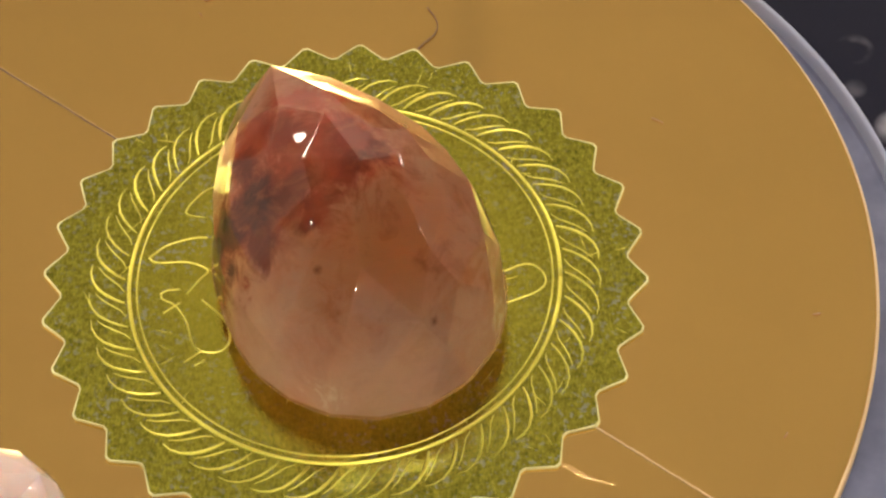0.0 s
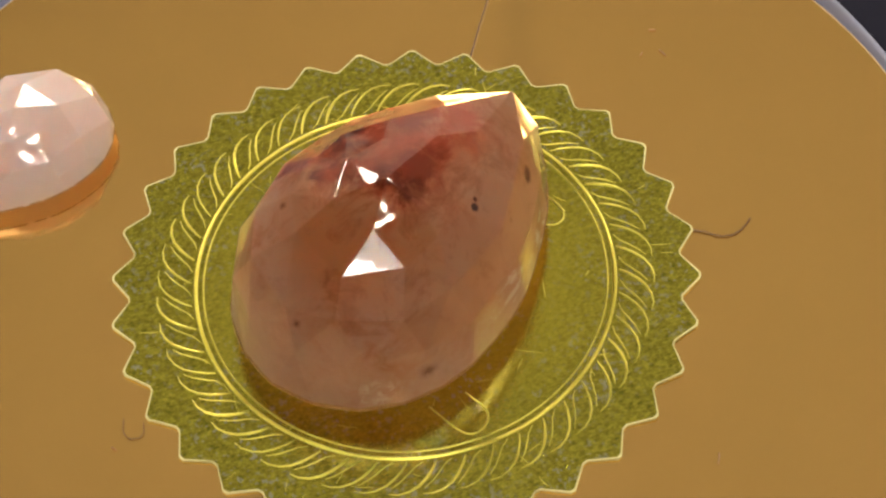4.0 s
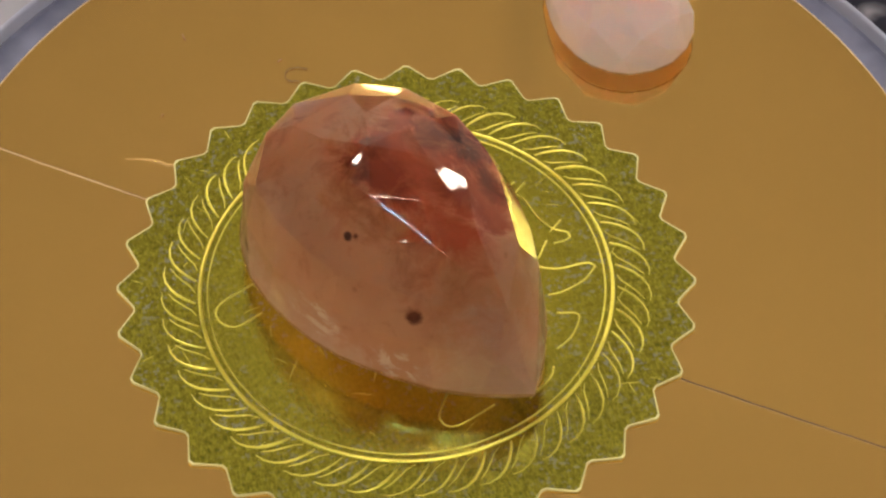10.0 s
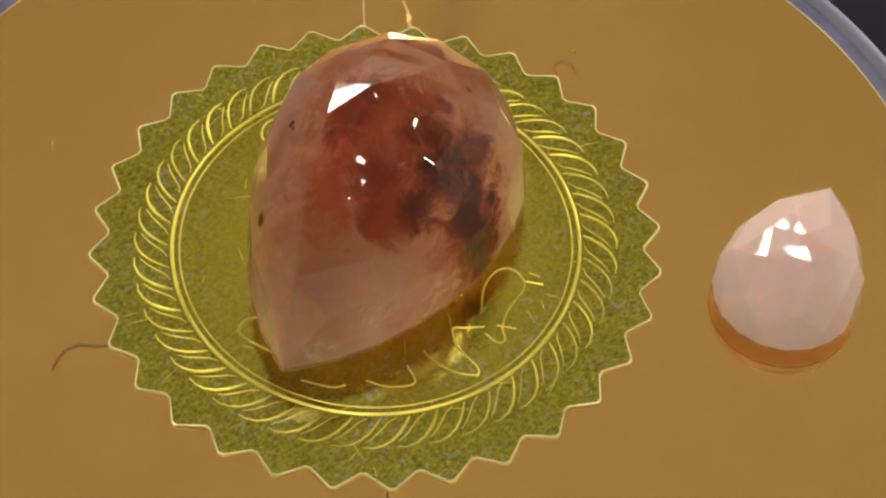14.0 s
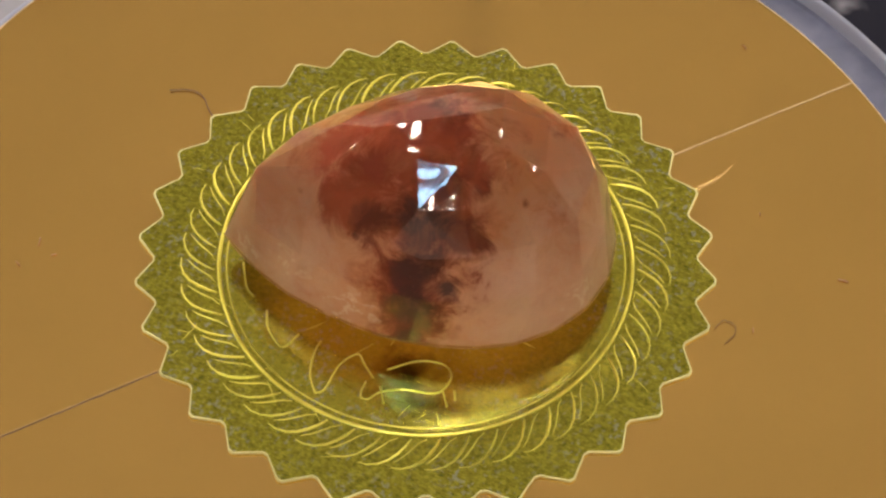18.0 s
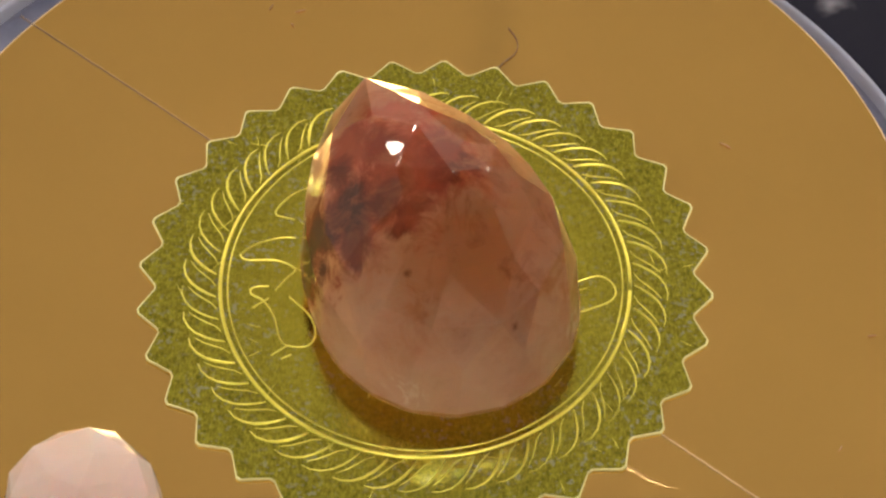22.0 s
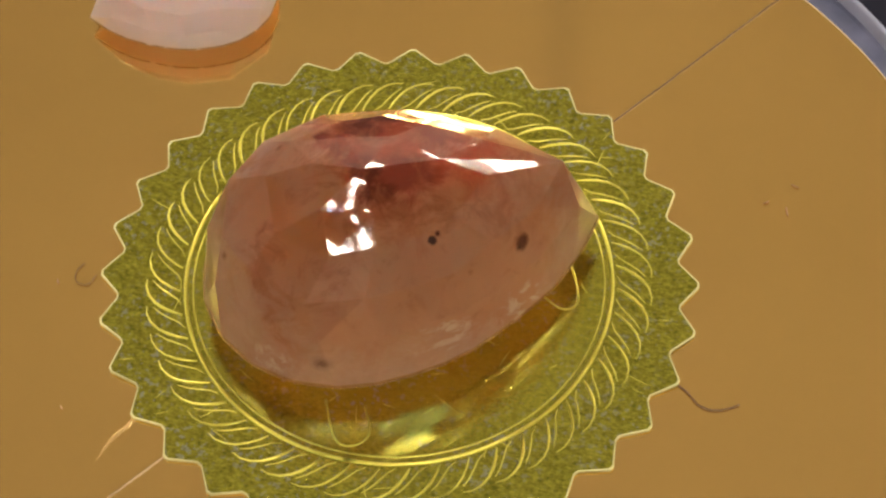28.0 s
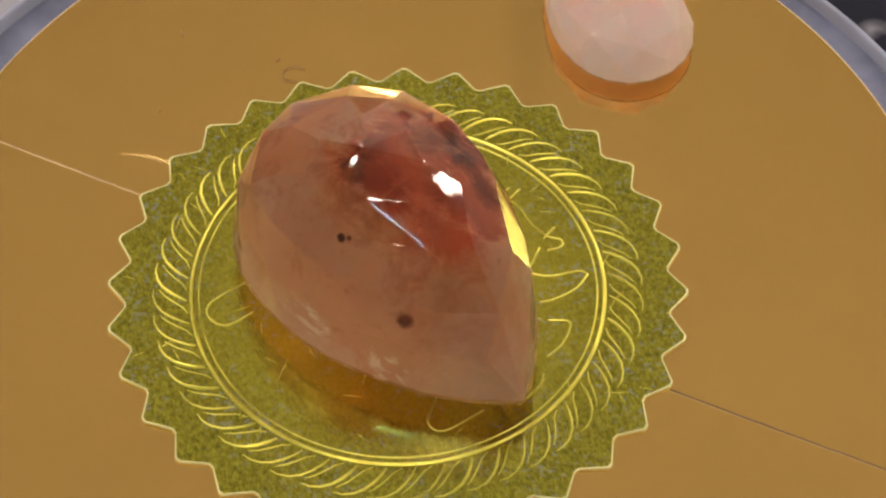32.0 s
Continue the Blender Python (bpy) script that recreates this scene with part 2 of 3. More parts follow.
    # clearer towards the tip and the girdle
    clear = g.math("MAXIMUM", g.math("MULTIPLY", g.blob(-18, 0, 3, 7, 7, 6, edge=g.math("MULTIPLY", frayed, 0.7)), 0.3), g.blob(0, 0, -1.5, 80, 80, 7.5, edge=g.math("MULTIPLY", frayed, 0.4)))
    g.link(g.math("MULTIPLY", g.math("ADD", 0.26, clear, clamp=True), g.math("ADD", 0.3, g.math("MULTIPLY", unstained, 0.7))), g.b.inputs["Transmission Weight"])

    return m


def milky(g, col, deep, through, light, wave, gloss_ior=1.38):
    """Cloudy quartz: light soaks into it, and some of it comes out on the far side, tinted; on top the gloss of polished stone."""
    b = g.b.inputs
    b["Specular IOR Level"].default_value = 0.0
    b["Subsurface Weight"].default_value = 1.0
    b["Subsurface Radius"].default_value = (1.0, 0.55, 0.4)
    b["Subsurface Scale"].default_value = deep
    tint = g.node("ShaderNodeGamma")
    tint.inputs["Gamma"].default_value = light
    g.link(col, tint.inputs["Color"])
    glow_through = g.node("ShaderNodeBsdfTranslucent")
    g.link(tint.outputs[0], glow_through.inputs["Color"])
    body = g.node("ShaderNodeMixShader")
    if isinstance(through, float):
        body.inputs[0].default_value = through
    else:
        g.link(through, body.inputs[0])
    g.link(g.b.outputs[0], body.inputs[1])
    g.link(glow_through.outputs[0], body.inputs[2])
    # hand-polished facets are never quite flat
    swell = g.node("ShaderNodeBump")
    swell.inputs["Strength"].default_value, swell.inputs["Distance"].default_value = 1.0, 0.06 / wave
    g.link(g.noise(wave, 1, 0.4), swell.inputs["Height"])
    gloss = g.node("ShaderNodeBsdfGlossy")
    gloss.inputs["Roughness"].default_value = 0.03
    sheen = g.node("ShaderNodeFresnel")
    sheen.inputs["IOR"].default_value = gloss_ior
    polished = g.node("ShaderNodeMixShader")
    for n in (gloss, sheen):
        g.link(swell.outputs[0], n.inputs["Normal"])
    g.link(sheen.outputs[0], polished.inputs[0])
    g.link(body.outputs[0], polished.inputs[1])
    g.link(gloss.outputs[0], polished.inputs[2])
    g.link(polished.outputs[0], g.t.nodes["Material Output"].inputs["Surface"])


def pale_gem_material():
    m = material("pale_rose_quartz", (0.8, 0.6, 0.57), 0.05, IOR=1.54)
    g = Graph(m)
    col = g.ramp(g.noise(200, 5), [(0.3, (0.53, 0.415, 0.40)), (0.7, (0.57, 0.455, 0.445))])
    g.link(col, g.b.inputs["Base Color"])
    milky(g, col, 0.012, 0.55, 0.34, 260)
    return m


def granite_material():
    m = material("black_granite", (0.02, 0.02, 0.025), 0.5, Specular_IOR_Level=0.035)
    g = Graph(m)
    v = g.node("ShaderNodeTexVoronoi")
    v.inputs["Scale"].default_value = 110
    g.link(g.co, v.inputs["Vector"])
    spots = g.ramp(v.outputs["Distance"], [(0.12, (0.30, 0.29, 0.34)), (0.3, (0.0075, 0.0075, 0.014))])
    g.link(g.mix(g.ramp(g.noise(60, 4), [(0.45, (0, 0, 0)), (0.6, (1, 1, 1))]), (0.0075, 0.0075, 0.014), spots), g.b.inputs["Base Color"])
    return m


def plastic_material():
    m = material("grey_plastic", (0.16, 0.17, 0.22), 0.5, Specular_IOR_Level=0.3)
    g = Graph(m)
    g.link(g.ramp(g.noise(160, 5), [(0.35, (0.050, 0.055, 0.095)), (0.7, (0.105, 0.112, 0.175))]), g.b.inputs["Base Color"])
    return m


GOLD_CARD = gold_board_material()
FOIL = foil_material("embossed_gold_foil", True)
RIDGE = foil_material("burnished_gold_foil", False)
FOIL_EDGE = material("cut_foil_edge", (0.50, 0.47, 0.22), 0.45)
CARD_EDGE = material("cut_card_edge", (0.52, 0.36, 0.19), 0.7)
PINK_QUARTZ = gem_material()
PALE_QUARTZ = pale_gem_material()
# the gold that shows through the stones' clear edge is put into its tint
GOLD_TINTED_QUARTZ = material("gold_tinted_quartz", (0.62, 0.40, 0.14), 0.12, IOR=1.35, Transmission_Weight=0.75)
GREY_PLASTIC = plastic_material()
# paler than the body: the rounded rim's reflected line put into its colour
RIM_GLINT = material("rim_glint_plastic", (0.20, 0.21, 0.29), 0.4)
GRANITE = granite_material()
WALL = material("cream_wall", (0.78, 0.74, 0.68), 0.9)
CEILING = material("grey_ceiling", (0.29, 0.27, 0.245), 0.9)
HAIR = material("brown_hair", (0.09, 0.045, 0.03), 0.5)
DARK_LINE = material("dark_line_card", (0.07, 0.035, 0.015), 0.7)
LINT = material("brown_lint", (0.30, 0.18, 0.12), 0.8)
FILLER_GREY = material("filler_grey", (0.17, 0.165, 0.20), 0.7)


def glow(name, color, strength):
    m = material(name, (0.8, 0.8, 0.8), 0.5)
    b = m.node_tree.nodes["Principled BSDF"]
    b.inputs["Emission Color"].default_value = (*color, 1)
    b.inputs["Emission Strength"].default_value = strength
    return m


PENDANT_GLASS = glow("pendant_glass", (1.0, 0.88, 0.72), 50.0)
BACK_FILL = glow("back_fill_glass", (1.0, 0.95, 0.88), 82.0)
WARM_LAMP = glow("warm_lamp_glass", (1.0, 0.89, 0.74), 95.0)
COOL_LAMP = glow("cool_lamp_glass", (0.42, 0.70, 1.0), 36.0)


# ---- mesh helpers ----
def bm_object(name, bm, mat, parent=None, smooth=False):
    me = bpy.data.meshes.new(name)
    bm.normal_update()
    bm.to_mesh(me)
    bm.free()
    me.materials.append(mat)
    if smooth:
        for p in me.polygons:
            p.use_smooth = True
    ob = new(name, me)
    ob.parent = parent
    return ob


def part(name, bm, mat, parent, label="", smooth=False):
    return tagged(bm_object(name, bm, mat, parent, smooth), label)


def prism(outline, z0, z1, bevel=0.0):
    """A flat plate over an outline in metres."""
    bm = bmesh.new()
    low = [bm.verts.new((x, y, z0)) for x, y in outline]
    bm.faces.new(low[::-1])
    high = [bm.verts.new((x, y, z1)) for x, y in outline]
    top = bm.faces.new(high)
    n = len(outline)
    for i in range(n):
        bm.faces.new((low[i], low[(i + 1) % n], high[(i + 1) % n], high[i]))
    if bevel:
        bmesh.ops.bevel(bm, geom=list(top.edges), offset=bevel, segments=2, affect="EDGES")
    return bm


def lathe(profile, n=128):
    """A turned body from (radius, z) in metres."""
    bm = bmesh.new()
    rings = []
    for r, z in profile:
        if r < 1e-7:
            rings.append([bm.verts.new((0, 0, z))])
        else:
            rings.append([bm.verts.new((r * math.cos(2 * math.pi * i / n), r * math.sin(2 * math.pi * i / n), z)) for i in range(n)])
    for a, b in zip(rings, rings[1:]):
        for i in range(n):
            q = [a[i % len(a)], a[(i + 1) % len(a)], b[(i + 1) % len(b)], b[i % len(b)]]
            q = list(dict.fromkeys(q))
            if len(q) > 2:
                bm.faces.new(q)
    bmesh.ops.recalc_face_normals(bm, faces=bm.faces)
    return bm


def tube(points, widths, height=0.5, sides=6):
    """A ridge that follows the points (m), half as high as wide by default, tapering with widths."""
    bm = bmesh.new()
    rings = []
    pts = [Vector(p) for p in points]
    for i, p in enumerate(pts):
        d = (pts[min(i + 1, len(pts) - 1)] - pts[max(i - 1, 0)]).normalized()
        s = Vector((-d.y, d.x, 0)).normalized()
        w = widths[i] if not isinstance(widths, float) else widths
        rings.append([bm.verts.new(p + s * (math.cos(a) * w / 2) + Vector((0, 0, math.sin(a) * w * height))) for a in [2 * math.pi * k / sides for k in range(sides)]])
    for a, b in zip(rings, rings[1:]):
        for k in range(sides):
            bm.faces.new((a[k], a[(k + 1) % sides], b[(k + 1) % sides], b[k]))
    bm.faces.new(rings[0][::-1])
    bm.faces.new(rings[-1])
    bmesh.ops.recalc_face_normals(bm, faces=bm.faces)
    return bm


def box(x0, y0, z0, x1, y1, z1):
    return prism([(x0, y0), (x1, y0), (x1, y1), (x0, y1)], z0, z1)


def polar(r, a):
    return (r * MM * math.cos(math.radians(a)), r * MM * math.sin(math.radians(a)))


# ---- the room ----
TOP = -0.032  # the counter's top
part("floor", box(-1.8, -1.6, -0.97, 1.8, 1.8, -0.93), GREY_PLASTIC, None)
tagged(bpy.data.objects["floor"], "plain grey floor of the room", "floor", kind="structure")
tagged(bm_object("counter", box(-1.2, -0.35, -0.92, 1.2, 1.75, TOP), GRANITE), "polished black granite counter top with pale flecks", "counter", kind="structure")
for name, b in (("wall_north", (-1.8, 1.8, -0.97, 1.8, 1.9, 1.6)), ("wall_south", (-1.8, -1.7, -0.97, 1.8, -1.6, 1.6)), ("wall_west", (-1.9, -1.7, -0.97, -1.8, 1.9, 1.6)), ("wall_east", (1.8, -1.7, -0.97, 1.9, 1.9, 1.6))):
    tagged(bm_object(name, box(*b), WALL), "plain cream painted wall of the room", "wall", kind="structure")
tagged(bm_object("ceiling", box(-1.9, -1.7, 1.6, 1.9, 1.9, 1.7), CEILING), "plain grey painted ceiling of the room", "ceiling", kind="structure")

# sheet added to make the counter paler beyond the turntable's left edge
paper = tagged(bm_object("filler_sheet", box(-0.30, 0.03, TOP + 0.0004, -0.012, 0.24, TOP + 0.0012), FILLER_GREY), "added plain pale grey sheet lying on the counter", "paper")

# ---- lamps ----
def pendant(x, y, z):
    ob = tagged(bm_object("pendant_lamp", lathe([(0, 0.125), (0.03, 0.125), (0.035, 0.079), (0, 0.07)], 32), GREY_PLASTIC), "hanging globe lamp with warm white glass, switched on", "lamp", "pendant lamps")
    ob.matrix_basis = pose(x, y, z)
    part("globe", lathe([(0.085 * math.sin(math.pi * i / 16), -0.085 * math.cos(math.pi * i / 16)) for i in range(17)], 32), PENDANT_GLASS, ob, "glowing warm white glass", True)
    part("cable", lathe([(0, 0.12), (0.004, 0.12), (0.004, 1.6 - z), (0, 1.6 - z)], 8), GREY_PLASTIC, ob)
    return ob


for x, y, z in ((-0.62, 0.95, 0.62), (0.08, 1.12, 0.62), (0.70, 0.88, 0.62)):
    pendant(x, y, z)
def ceiling_lamp(x, y, half, glass, label, glass_label):
    lamp = tagged(bm_object("ceiling_lamp", box(-half - 0.02, -half - 0.02, 0, half + 0.02, half + 0.02, 0.03), CEILING), label, "lamp", "ceiling lamps")
    lamp.matrix_basis = pose(x, y, 1.57)
    part("diffuser", box(-half, -half, -0.004, half, half, -0.001), glass, lamp, glass_label)


ceiling_lamp(-0.40, -0.45, 0.05, COOL_LAMP, "small square fill lamp added behind the camera, white glass, switched on", "glowing cool white glass")
ceiling_lamp(0.40, -0.45, 0.05, COOL_LAMP, "small square fill lamp added behind the camera, white glass, switched on", "glowing cool white glass")
# unseen fill lamp behind the camera, added for general light on the stones
ceiling_lamp(0.0, -0.95, 0.057, BACK_FILL, "square fill lamp added behind the camera, white glass, switched on", "glowing cool white glass")

ceiling_lamp(0.05, 0.30, 0.046, WARM_LAMP, "square ceiling lamp with warm white glass, switched on", "glowing warm white glass")
# unseen spots, number and places made up, added so more facets glint
for x, y in ((-0.62, 0.16), (0.68, 0.20), (-0.27, -0.10), (0.33, -0.06), (-0.95, 0.62), (0.98, 0.70), (-0.30, -0.62), (0.34, -0.66), (-1.05, -0.35), (1.05, -0.30), (-0.70, -1.10), (0.72, -1.12), (-0.58, 0.48), (0.52, 0.46), (-0.14, -0.34), (0.12, -0.30), (-1.30, 0.12), (1.32, 0.08), (-0.45, -1.42), (0.42, -1.40), (-1.35, 0.95), (1.35, 0.98)):
    ceiling_lamp(x, y, 0.027, WARM_LAMP, "small added ceiling spot for facet glints, warm white glass, switched on", "glowing warm white glass")

# ---- turntable ----
table = tagged(bm_object("turntable", lathe([(0, -0.0317), (0.0505, -0.0317), (0.0518, -0.030), (0.0525, -0.0085), (0.0522, -0.0040), (0.0521, -0.0021), (0.0514, -0.0022), (0.0508, -0.0026), (0.0, -0.0026)], 200), GREY_PLASTIC), "grey plastic turntable with a raised rim, on the counter", "turntable")
part("rim", lathe([(0.0511, -0.0024), (0.0514, -0.0014), (0.0517, -0.0010), (0.05185, -0.0012), (0.0520, -0.0022)], 200), RIM_GLINT, table, "thin raised rim", True)
ride(table, AXIS[0] - 0.19, AXIS[1] - 1.11)


def oval(bm, rim=0.0479):
    """Draws a round board of that radius out into its slightly oval shape."""
    for v in bm.verts:
        a = math.atan2(v.co.y, v.co.x)
        k = (0.04806 + 0.00021 * math.cos(a) - 0.00110 * math.cos(2 * a) + 0.00089 * math.sin(2 * a)) / rim
        v.co.x, v.co.y = v.co.x * k, v.co.y * k
    return bm


board = tagged(bm_object("gold_board", oval(lathe([(0, -0.0023), (0.0474, -0.0023), (0.0478, -0.0021), (0.0478, -0.0003), (0.0476, -0.0001), (0, -0.0001)], 256)), GOLD_CARD), "slightly oval satin gold card board, creased across the middle", "cake board")
ride(board, *AXIS)
part("edge", oval(lathe([(0.0477, -0.0022), (0.04795, -0.0019), (0.04795, -0.0004), (0.0478, -0.00012), (0.04765, -0.00006)], 256)), CARD_EDGE, board, "pale cut edge of the card", True)


def on_board(p, z=-0.1):
    """A point given from the seal's centre, in the board's own space."""
    return ((p[0] - AXIS[0]) * MM, (p[1] - AXIS[1]) * MM, z * MM)


def wander(points, n=24, shake=0.0, z=-0.1):
    """A smooth run of points through the given ones."""
    pts = [Vector((*p, 0)) for p in points]
    pts = [pts[0] * 2 - pts[1]] + pts + [pts[-1] * 2 - pts[-2]]
    out = []
    for i in range(1, len(pts) - 2):
        a, b, c, d = pts[i - 1:i + 3]
        for k in range(n):
            t = k / n
            v = 0.5 * ((2 * b) + (c - a) * t + (2 * a - 5 * b + 4 * c - d) * t * t + (3 * b - a - 3 * c + d) * t ** 3)
            out.append((v.x + random.uniform(-shake, shake), v.y + random.uniform(-shake, shake)))
    out.append((pts[-2].x, pts[-2].y))
    return out


CREASE_CARD = material("bent_card_fibre", (0.36, 0.24, 0.13), 0.6)
CREASES = ((((-20.8, 14.6), (-28, 19.6), (-41.2, 28.7)), 0.00003, 0.00017), (((21.0, -14.3), (27, -18.5), (36.8, -25.5)), 0.00015, 0.00005))
for ends, light, dark in CREASES:
    line = [on_board(p, -0.1) for p in wander(ends, 14, 0.03)]
    part("crease", tube(line, light, 0.25), CREASE_CARD, board, "fine raised crease in the card")
    line = [on_board((x - 0.09, y - 0.12), -0.11) for x, y in wander(ends, 14, 0.03)]
    part("dark_line", tube(line, dark, 0.4), DARK_LINE, board, "dark line along the crease")
GLUE = material("amber_glue", (0.84, 0.57, 0.25), 0.22, 1.0)
smear = [on_board(p, -0.1) for p in wander(((17.6, -17.6), (18.8, -18.0), (20.2, -18.9), (22.4, -19.5)), 8, 0.08)]
part("glue_smear", tube(smear, [0.00045 * math.sin(math.pi * (i + 1) / (len(smear) + 1)) ** 0.5 * (1 - 0.6 * i / len(smear)) for i in range(len(smear))], 0.05, 8), GLUE, board, "dried amber glue smear", True)

# ---- the foil seal ----
TEETH, R_TIP, R_VALLEY = 32, 25.5, 23.85


def seal_outline(inset=0.0):
    """The toothed edge, its points and valleys rounded."""
    out = []
    for k in range(TEETH):
        a = 360 / TEETH * k
        out.append(polar(R_TIP + 0.12 - inset * 1.35, a))
        out.append(polar(R_VALLEY - 0.12 - inset * 0.85, a + 180 / TEETH))
    for _ in range(1):
        cut = []
        for p, q in zip(out, out[1:] + out[:1]):
            cut += [(p[0] * 0.9 + q[0] * 0.1, p[1] * 0.9 + q[1] * 0.1), (p[0] * 0.1 + q[0] * 0.9, p[1] * 0.1 + q[1] * 0.9)]
        out = cut
    return out


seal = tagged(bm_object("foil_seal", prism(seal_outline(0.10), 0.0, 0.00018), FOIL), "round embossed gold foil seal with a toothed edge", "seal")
ride(seal, 0, 0)
bm = bmesh.new()
rims = [[bm.verts.new((x, y, z)) for x, y in seal_outline(i)] for i, z in ((0.13, -0.00002), (0.0, -0.00002), (0.0, 0.00020), (0.05, 0.00024), (0.13, 0.00020))]
for a, b in zip(rims, rims[1:]):
    for k in range(len(a)):
        bm.faces.new((a[k], a[(k + 1) % len(a)], b[(k + 1) % len(a)], b[k]))
bmesh.ops.recalc_face_normals(bm, faces=bm.faces)
part("cut_edge", bm, FOIL_EDGE, seal, "pale cut edge of the foil")
for r, w in ((18.1, 0.00034), (17.45, 0.00014)):
    part("ring", tube([(*polar(r, a), 0.00018) for a in range(0, 364, 3)], w, 0.38, 10), RIDGE, seal, "raised ring round the emblem", True)
LEAF_A = ((18.5, 0.0), (19.2, -1.2), (20.0, -2.9), (20.7, -4.8), (21.2, -7.0), (21.45, -9.4), (21.4, -11.5))
LEAF_B = ((18.5, 4.1), (18.9, 2.0), (19.6, 0.2), (20.3, -1.6), (20.9, -3.6))
for k in range(48):
    turn = 39.4 + 7.5 * k
    grow = 1.0 + 0.25 * math.sin(k * 1.7)
    bm = tube([(*polar(r, turn + a), 0.00018) for r, a in LEAF_A], [w * MM * grow for w in (0.12, 0.20, 0.24, 0.21, 0.17, 0.12, 0.05)], 0.5, 8)
    vein = tube([(*polar(r, turn + a), 0.00018) for r, a in LEAF_B], [w * MM for w in (0.06, 0.10, 0.13, 0.11, 0.05)], 0.5, 6)
    me = bpy.data.meshes.new("vein")
    vein.to_mesh(me)
    vein.free()
    bm.from_mesh(me)
    bpy.data.meshes.remove(me)
    part("leaf", bm, RIDGE, seal, smooth=True)
EMBLEM = (((-16.7, 1.6), (-15.3, 2.9), (-13.2, 3.7), (-11.9, 3.8)), ((-16.7, 1.6), (-15.9, 1.1), (-13.3, 1.2), (-11.6, 0.4), (-12.2, -0.6), (-13.1, -2.0)),
          ((-15.3, -2.0), (-14.7, -1.7), (-13.7, -1.6)), ((-15.3, -2.0), (-15.1, -2.6), (-14.0, -3.2), (-12.9, -4.8), (-12.2, -6.9), (-11.4, -7.7), (-9.8, -7.7), (-9.1, -6.5), (-9.8, -4.5), (-11.8, -2.6)),
          ((-14.9, -4.0), (-13.6, -2.9)), ((-12.7, -8.8), (-11.4, -7.7)), ((-11.8, -9.1), (-11.0, -8.6)), ((-7.9, 13.9), (-10, 12.3), (-10.6, 11.2)),
          ((-11.3, 9.5), (-12.9, 8.4), (-14.0, 6.4), (-12.2, 5.8)),
          ((13, -2.9), (16.4, -1.2), (16.7, 0.4), (15.3, 1.4), (12.9, 0.4)), ((-1.1, 12), (0, 14.2), (-1.2, 15.3), (-4.8, 13.9)))
for stroke in EMBLEM:
    part("emblem_line", tube([(x * MM, y * MM, 0.00018) for x, y in wander(stroke, 6)], 0.00017, 0.5), RIDGE, seal, "raised line of the emblem", True)

# scratches and creases in the foil
rng = random.Random(11)
for _ in range(64):
    rad, ang, way, n = rng.uniform(9.0, 24.0), rng.uniform(0, 360), rng.uniform(0, 180), rng.uniform(0.6, 2.6)
    if rad > 22.5:
        way = ang + rng.uniform(-25, 25)
        n = min(n, 1.2)
    x, y = polar(rad, ang)
    c, d = math.cos(math.radians(way)) * n * MM / 2, math.sin(math.radians(way)) * n * MM / 2
    part("scratch", tube([(x - c, y - d, 0.00017), (x + 0.00006, y - 0.00005, 0.00018), (x + c, y + d, 0.00017)], [0.00003, 0.00007, 0.00002], 0.5, 6), RIDGE, seal, "fine scratch in the foil")

# ---- the stones ----
# radius (mm) of the pear outline every 15 degrees, from the tip round to the middle of the blunt end
PEAR = (17.42, 14.76, 12.9, 11.5, 10.95, 10.95, 11.1, 11.8, 13.02, 14.25, 15.42, 16.15, 16.45)
# how the dome draws in: part of the way up, part of the girdle's width
DOME = ((0.0, 1.0), (0.25, 0.982), (0.5, 0.909), (0.7, 0.763), (0.85, 0.5), (0.95, 0.25), (1.0, 0.0))


def along(table, x):
    for (a, p), (b, q) in zip(table, table[1:]):
        if a <= x <= b:
            return p + (q - p) * (x - a) / (b - a)
    return table[-1][1]


def pear_radius(angle):
    """The outline's radius, angle counted from the tip."""
    return along([(15 * i, r) for i, r in enumerate(PEAR)], abs((angle + 180) % 360 - 180))


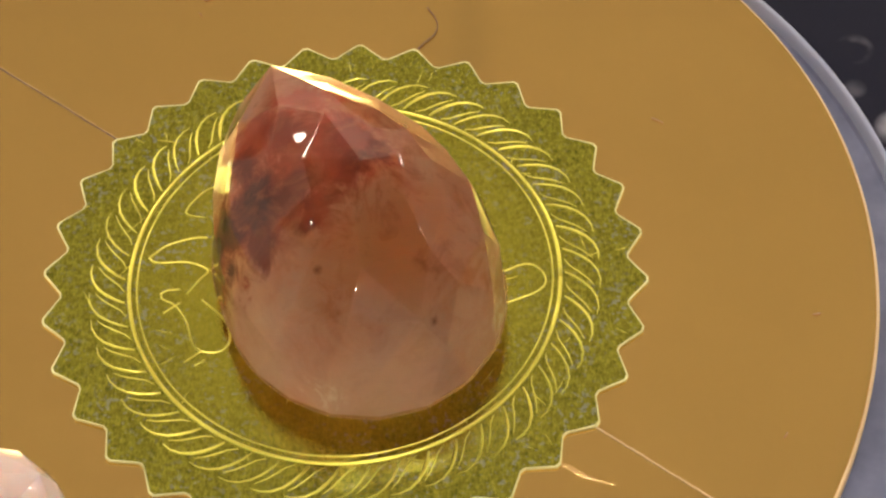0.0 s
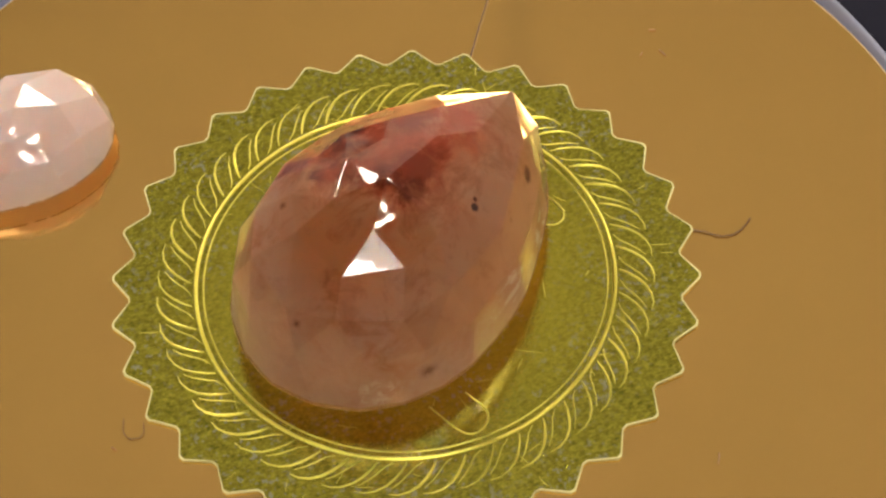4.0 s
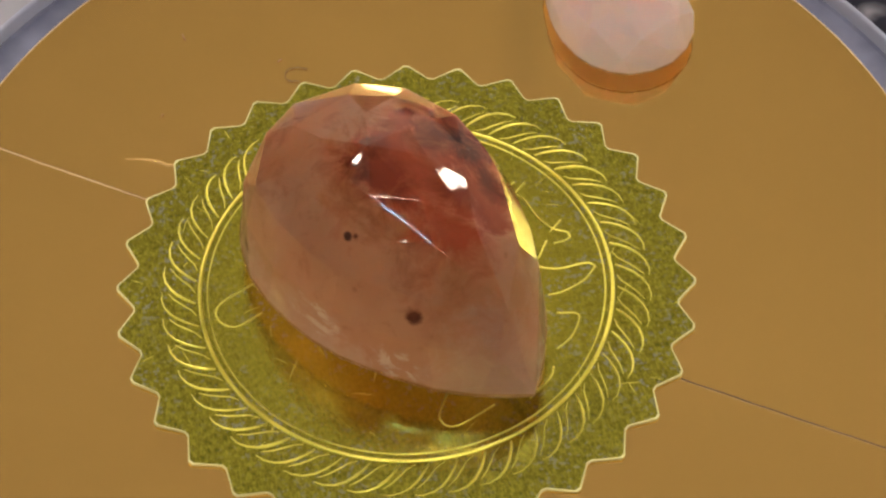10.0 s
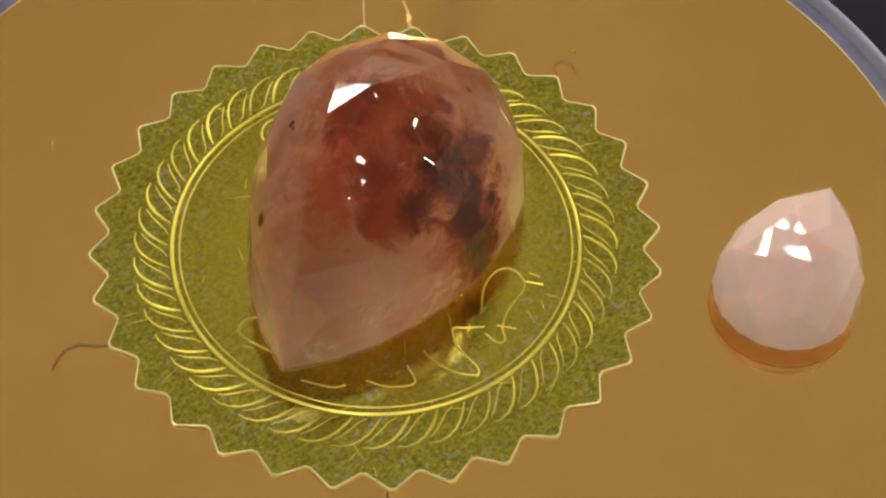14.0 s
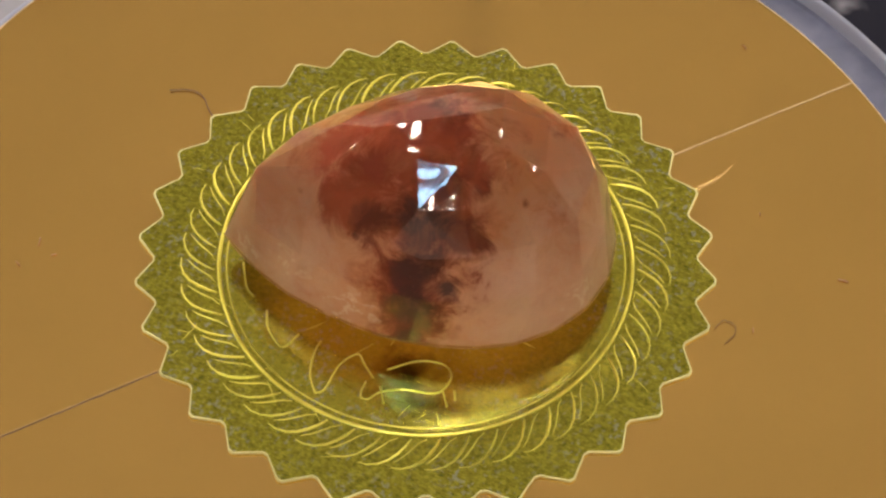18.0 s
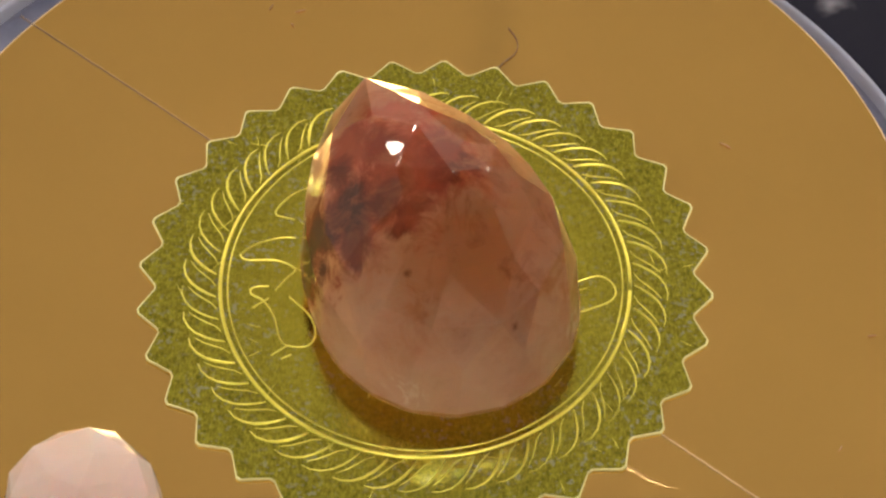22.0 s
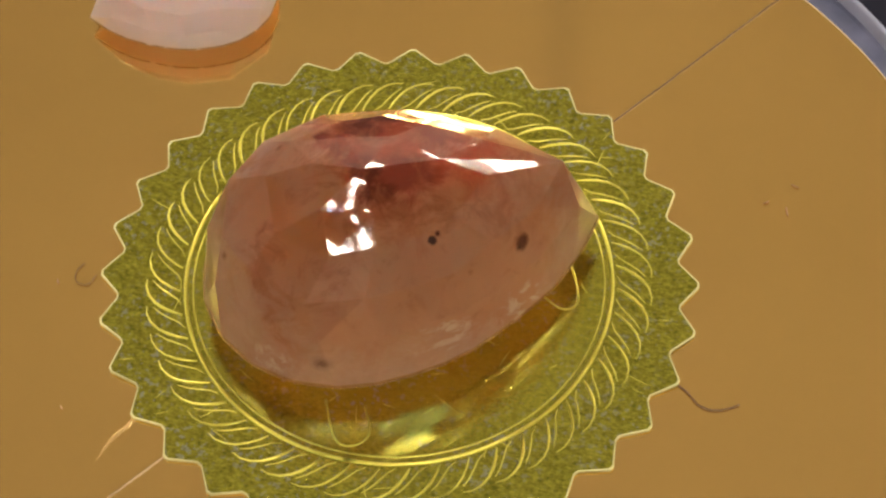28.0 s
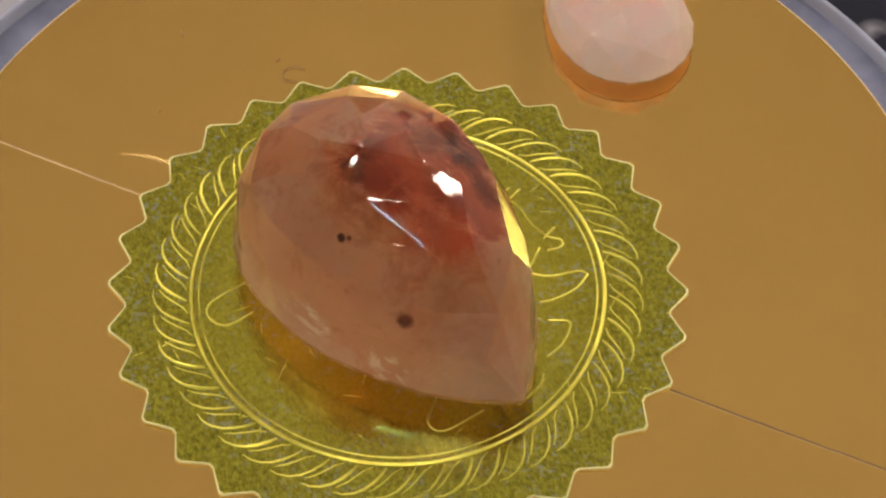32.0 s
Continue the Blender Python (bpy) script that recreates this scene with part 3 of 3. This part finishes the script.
def cut_stone(name, mat, girdle, top, size=1.0, wide=1.0, lean=(0.0, 0.0), foot=0.84, tiers=(), seed=5, glint_wear=0.05):
    """A pear-shaped rose cut, in mm: tiers (part of the way up, corners, turn) of triangular facets over the girdle, a shallow faceted foot under it."""
    rng = random.Random(seed)
    bm = bmesh.new()

    def corner(angle, k, z):
        r, a = pear_radius(angle) * k, radians(180 + angle)
        x, y = r * math.cos(a) + lean[0] * (1 - k), wide * r * math.sin(a) + lean[1] * (1 - k)
        bm.verts.new((x * size * MM, y * size * MM, z * MM))

    for i in range(18):
        corner(20 * i, foot, 0.0)
    for i in range(26):
        corner(360 * i / 26, 1.0, girdle - 0.28 * size)
        corner(360 * i / 26, 1.0, girdle + 0.12 * size)
    for up, n, turn in tiers:
        for i in range(n):
            part_up = up + rng.uniform(-0.02, 0.02)
            corner(360 * (i + turn) / n + rng.uniform(-3, 3), along(DOME, part_up) * rng.uniform(0.995, 1.012), girdle + part_up * (top - girdle))
    bm.verts.new((lean[0] * size * MM, lean[1] * size * MM, top * MM))
    hull = bmesh.ops.convex_hull(bm, input=bm.verts)
    bmesh.ops.delete(bm, geom=[g for g in hull["geom_interior"] if isinstance(g, bmesh.types.BMVert)], context="VERTS")
    bmesh.ops.dissolve_limit(bm, angle_limit=radians(1.5), verts=bm.verts, edges=bm.edges)
    bmesh.ops.bevel(bm, geom=list(bm.edges), offset=glint_wear * size * MM, segments=1, affect="EDGES")
    bmesh.ops.recalc_face_normals(bm, faces=bm.faces)
    return bm_object(name, bm, mat)


def clear_edge(parent, label, girdle, high, proud, size=1.0, wide=1.0):
    """The polished, glassy edge that runs round the stone's widest line."""
    bm = bmesh.new()
    rings = []
    for k, z in ((0.985, -0.6), (0.985, 0.6), (1.0 + 0.6 * proud, 0.5), (1.0 + proud, 0.1), (1.0 + proud, -0.3), (1.0 + 0.3 * proud, -0.7)):
        rings.append([bm.verts.new((pear_radius(5 * i) * k * size * math.cos(radians(180 + 5 * i)) * MM, pear_radius(5 * i) * k * size * wide * math.sin(radians(180 + 5 * i)) * MM, (girdle + z * high) * MM)) for i in range(72)])
    for a, b in zip(rings, rings[1:] + rings[:1]):
        for i in range(72):
            bm.faces.new((a[i], a[(i + 1) % 72], b[(i + 1) % 72], b[i]))
    bmesh.ops.recalc_face_normals(bm, faces=bm.faces)
    return part("girdle", bm, GOLD_TINTED_QUARTZ, parent, label)


gem = tagged(cut_stone("gemstone", PINK_QUARTZ, 3.0, 17.96, lean=(2.56, 1.3), tiers=((0.36, 18, 0.5), (0.62, 16, 0.0), (0.8, 12, 0.5), (0.92, 7, 0.0))), "large faceted pear-shaped reddish pink quartz gem with dark stains", "gemstone")
clear_edge(gem, "clear polished edge round the widest line, tinted with reflected gold", 3.0, 0.28, 0.004)
ride(gem, 0.13, 0.07, 0.2, -62.8)
stone = tagged(cut_stone("small_gemstone", PALE_QUARTZ, 1.2, 7.1, 0.517, 1.08, (0.2, 0.2), 0.78, ((0.3, 11, 0.5), (0.6, 9, 0.0), (0.86, 6, 0.5)), 9), "small faceted pear-shaped pale pink quartz gem on the board", "gemstone")
clear_edge(stone, "clear polished edge round the widest line, tinted with reflected gold", 1.2, 0.14, 0.003, 0.517, 1.08)
ride(stone, -25.47, -26.7, 0.0, 117.2)

# ---- hairs, lint and dust on the board ----
def hair(points, width, label, z=0.05):
    pts = [(x * MM, y * MM, z * MM + 0.00003 * math.sin(i)) for i, (x, y) in enumerate(wander(points, 8))]
    ob = tagged(bm_object("hair", tube(pts, width * MM, 1.0), HAIR, smooth=True), label, "hair")
    return ride(ob, 0, 0)


hair(((4.9, 24.6), (5.7, 25.8), (6.6, 26.8), (6.9, 27.9), (6.6, 29.0), (5.9, 30.1)), 0.085, "short curled brown hair by the seal's edge")
hair(((5.2, -25.3), (6.3, -25.7), (6.3, -26.7), (5.4, -27.1), (4.2, -26.7)), 0.05, "tiny curled fibre lying on the board")
for x, y, a, n in ((-14.3, 31.0, 20, 0.9), (-17.2, 31.3, 70, 0.7), (-14.9, 29.1, 130, 0.5), (26.6, 17.1, 150, 1.1), (6.6, -28.3, 30, 0.5), (15.1, -33.2, 100, 0.9), (36.0, -14.8, 60, 0.6), (39.2, -3.2, 10, 0.7), (18.4, -23.9, 40, 0.4)):
    c, d = math.cos(math.radians(a)) * n / 2, math.sin(math.radians(a)) * n / 2
    ob = tagged(bm_object("lint", tube([((x - c) * MM, (y - d) * MM, 0), (x * MM + 0.00005, y * MM, 0.00004), ((x + c) * MM, (y + d) * MM, 0)], 0.00009, 0.6), LINT, smooth=True), "tiny dark speck of lint on the board", "lint", "lint on the board")
    ride(ob, 0, 0)

motions()
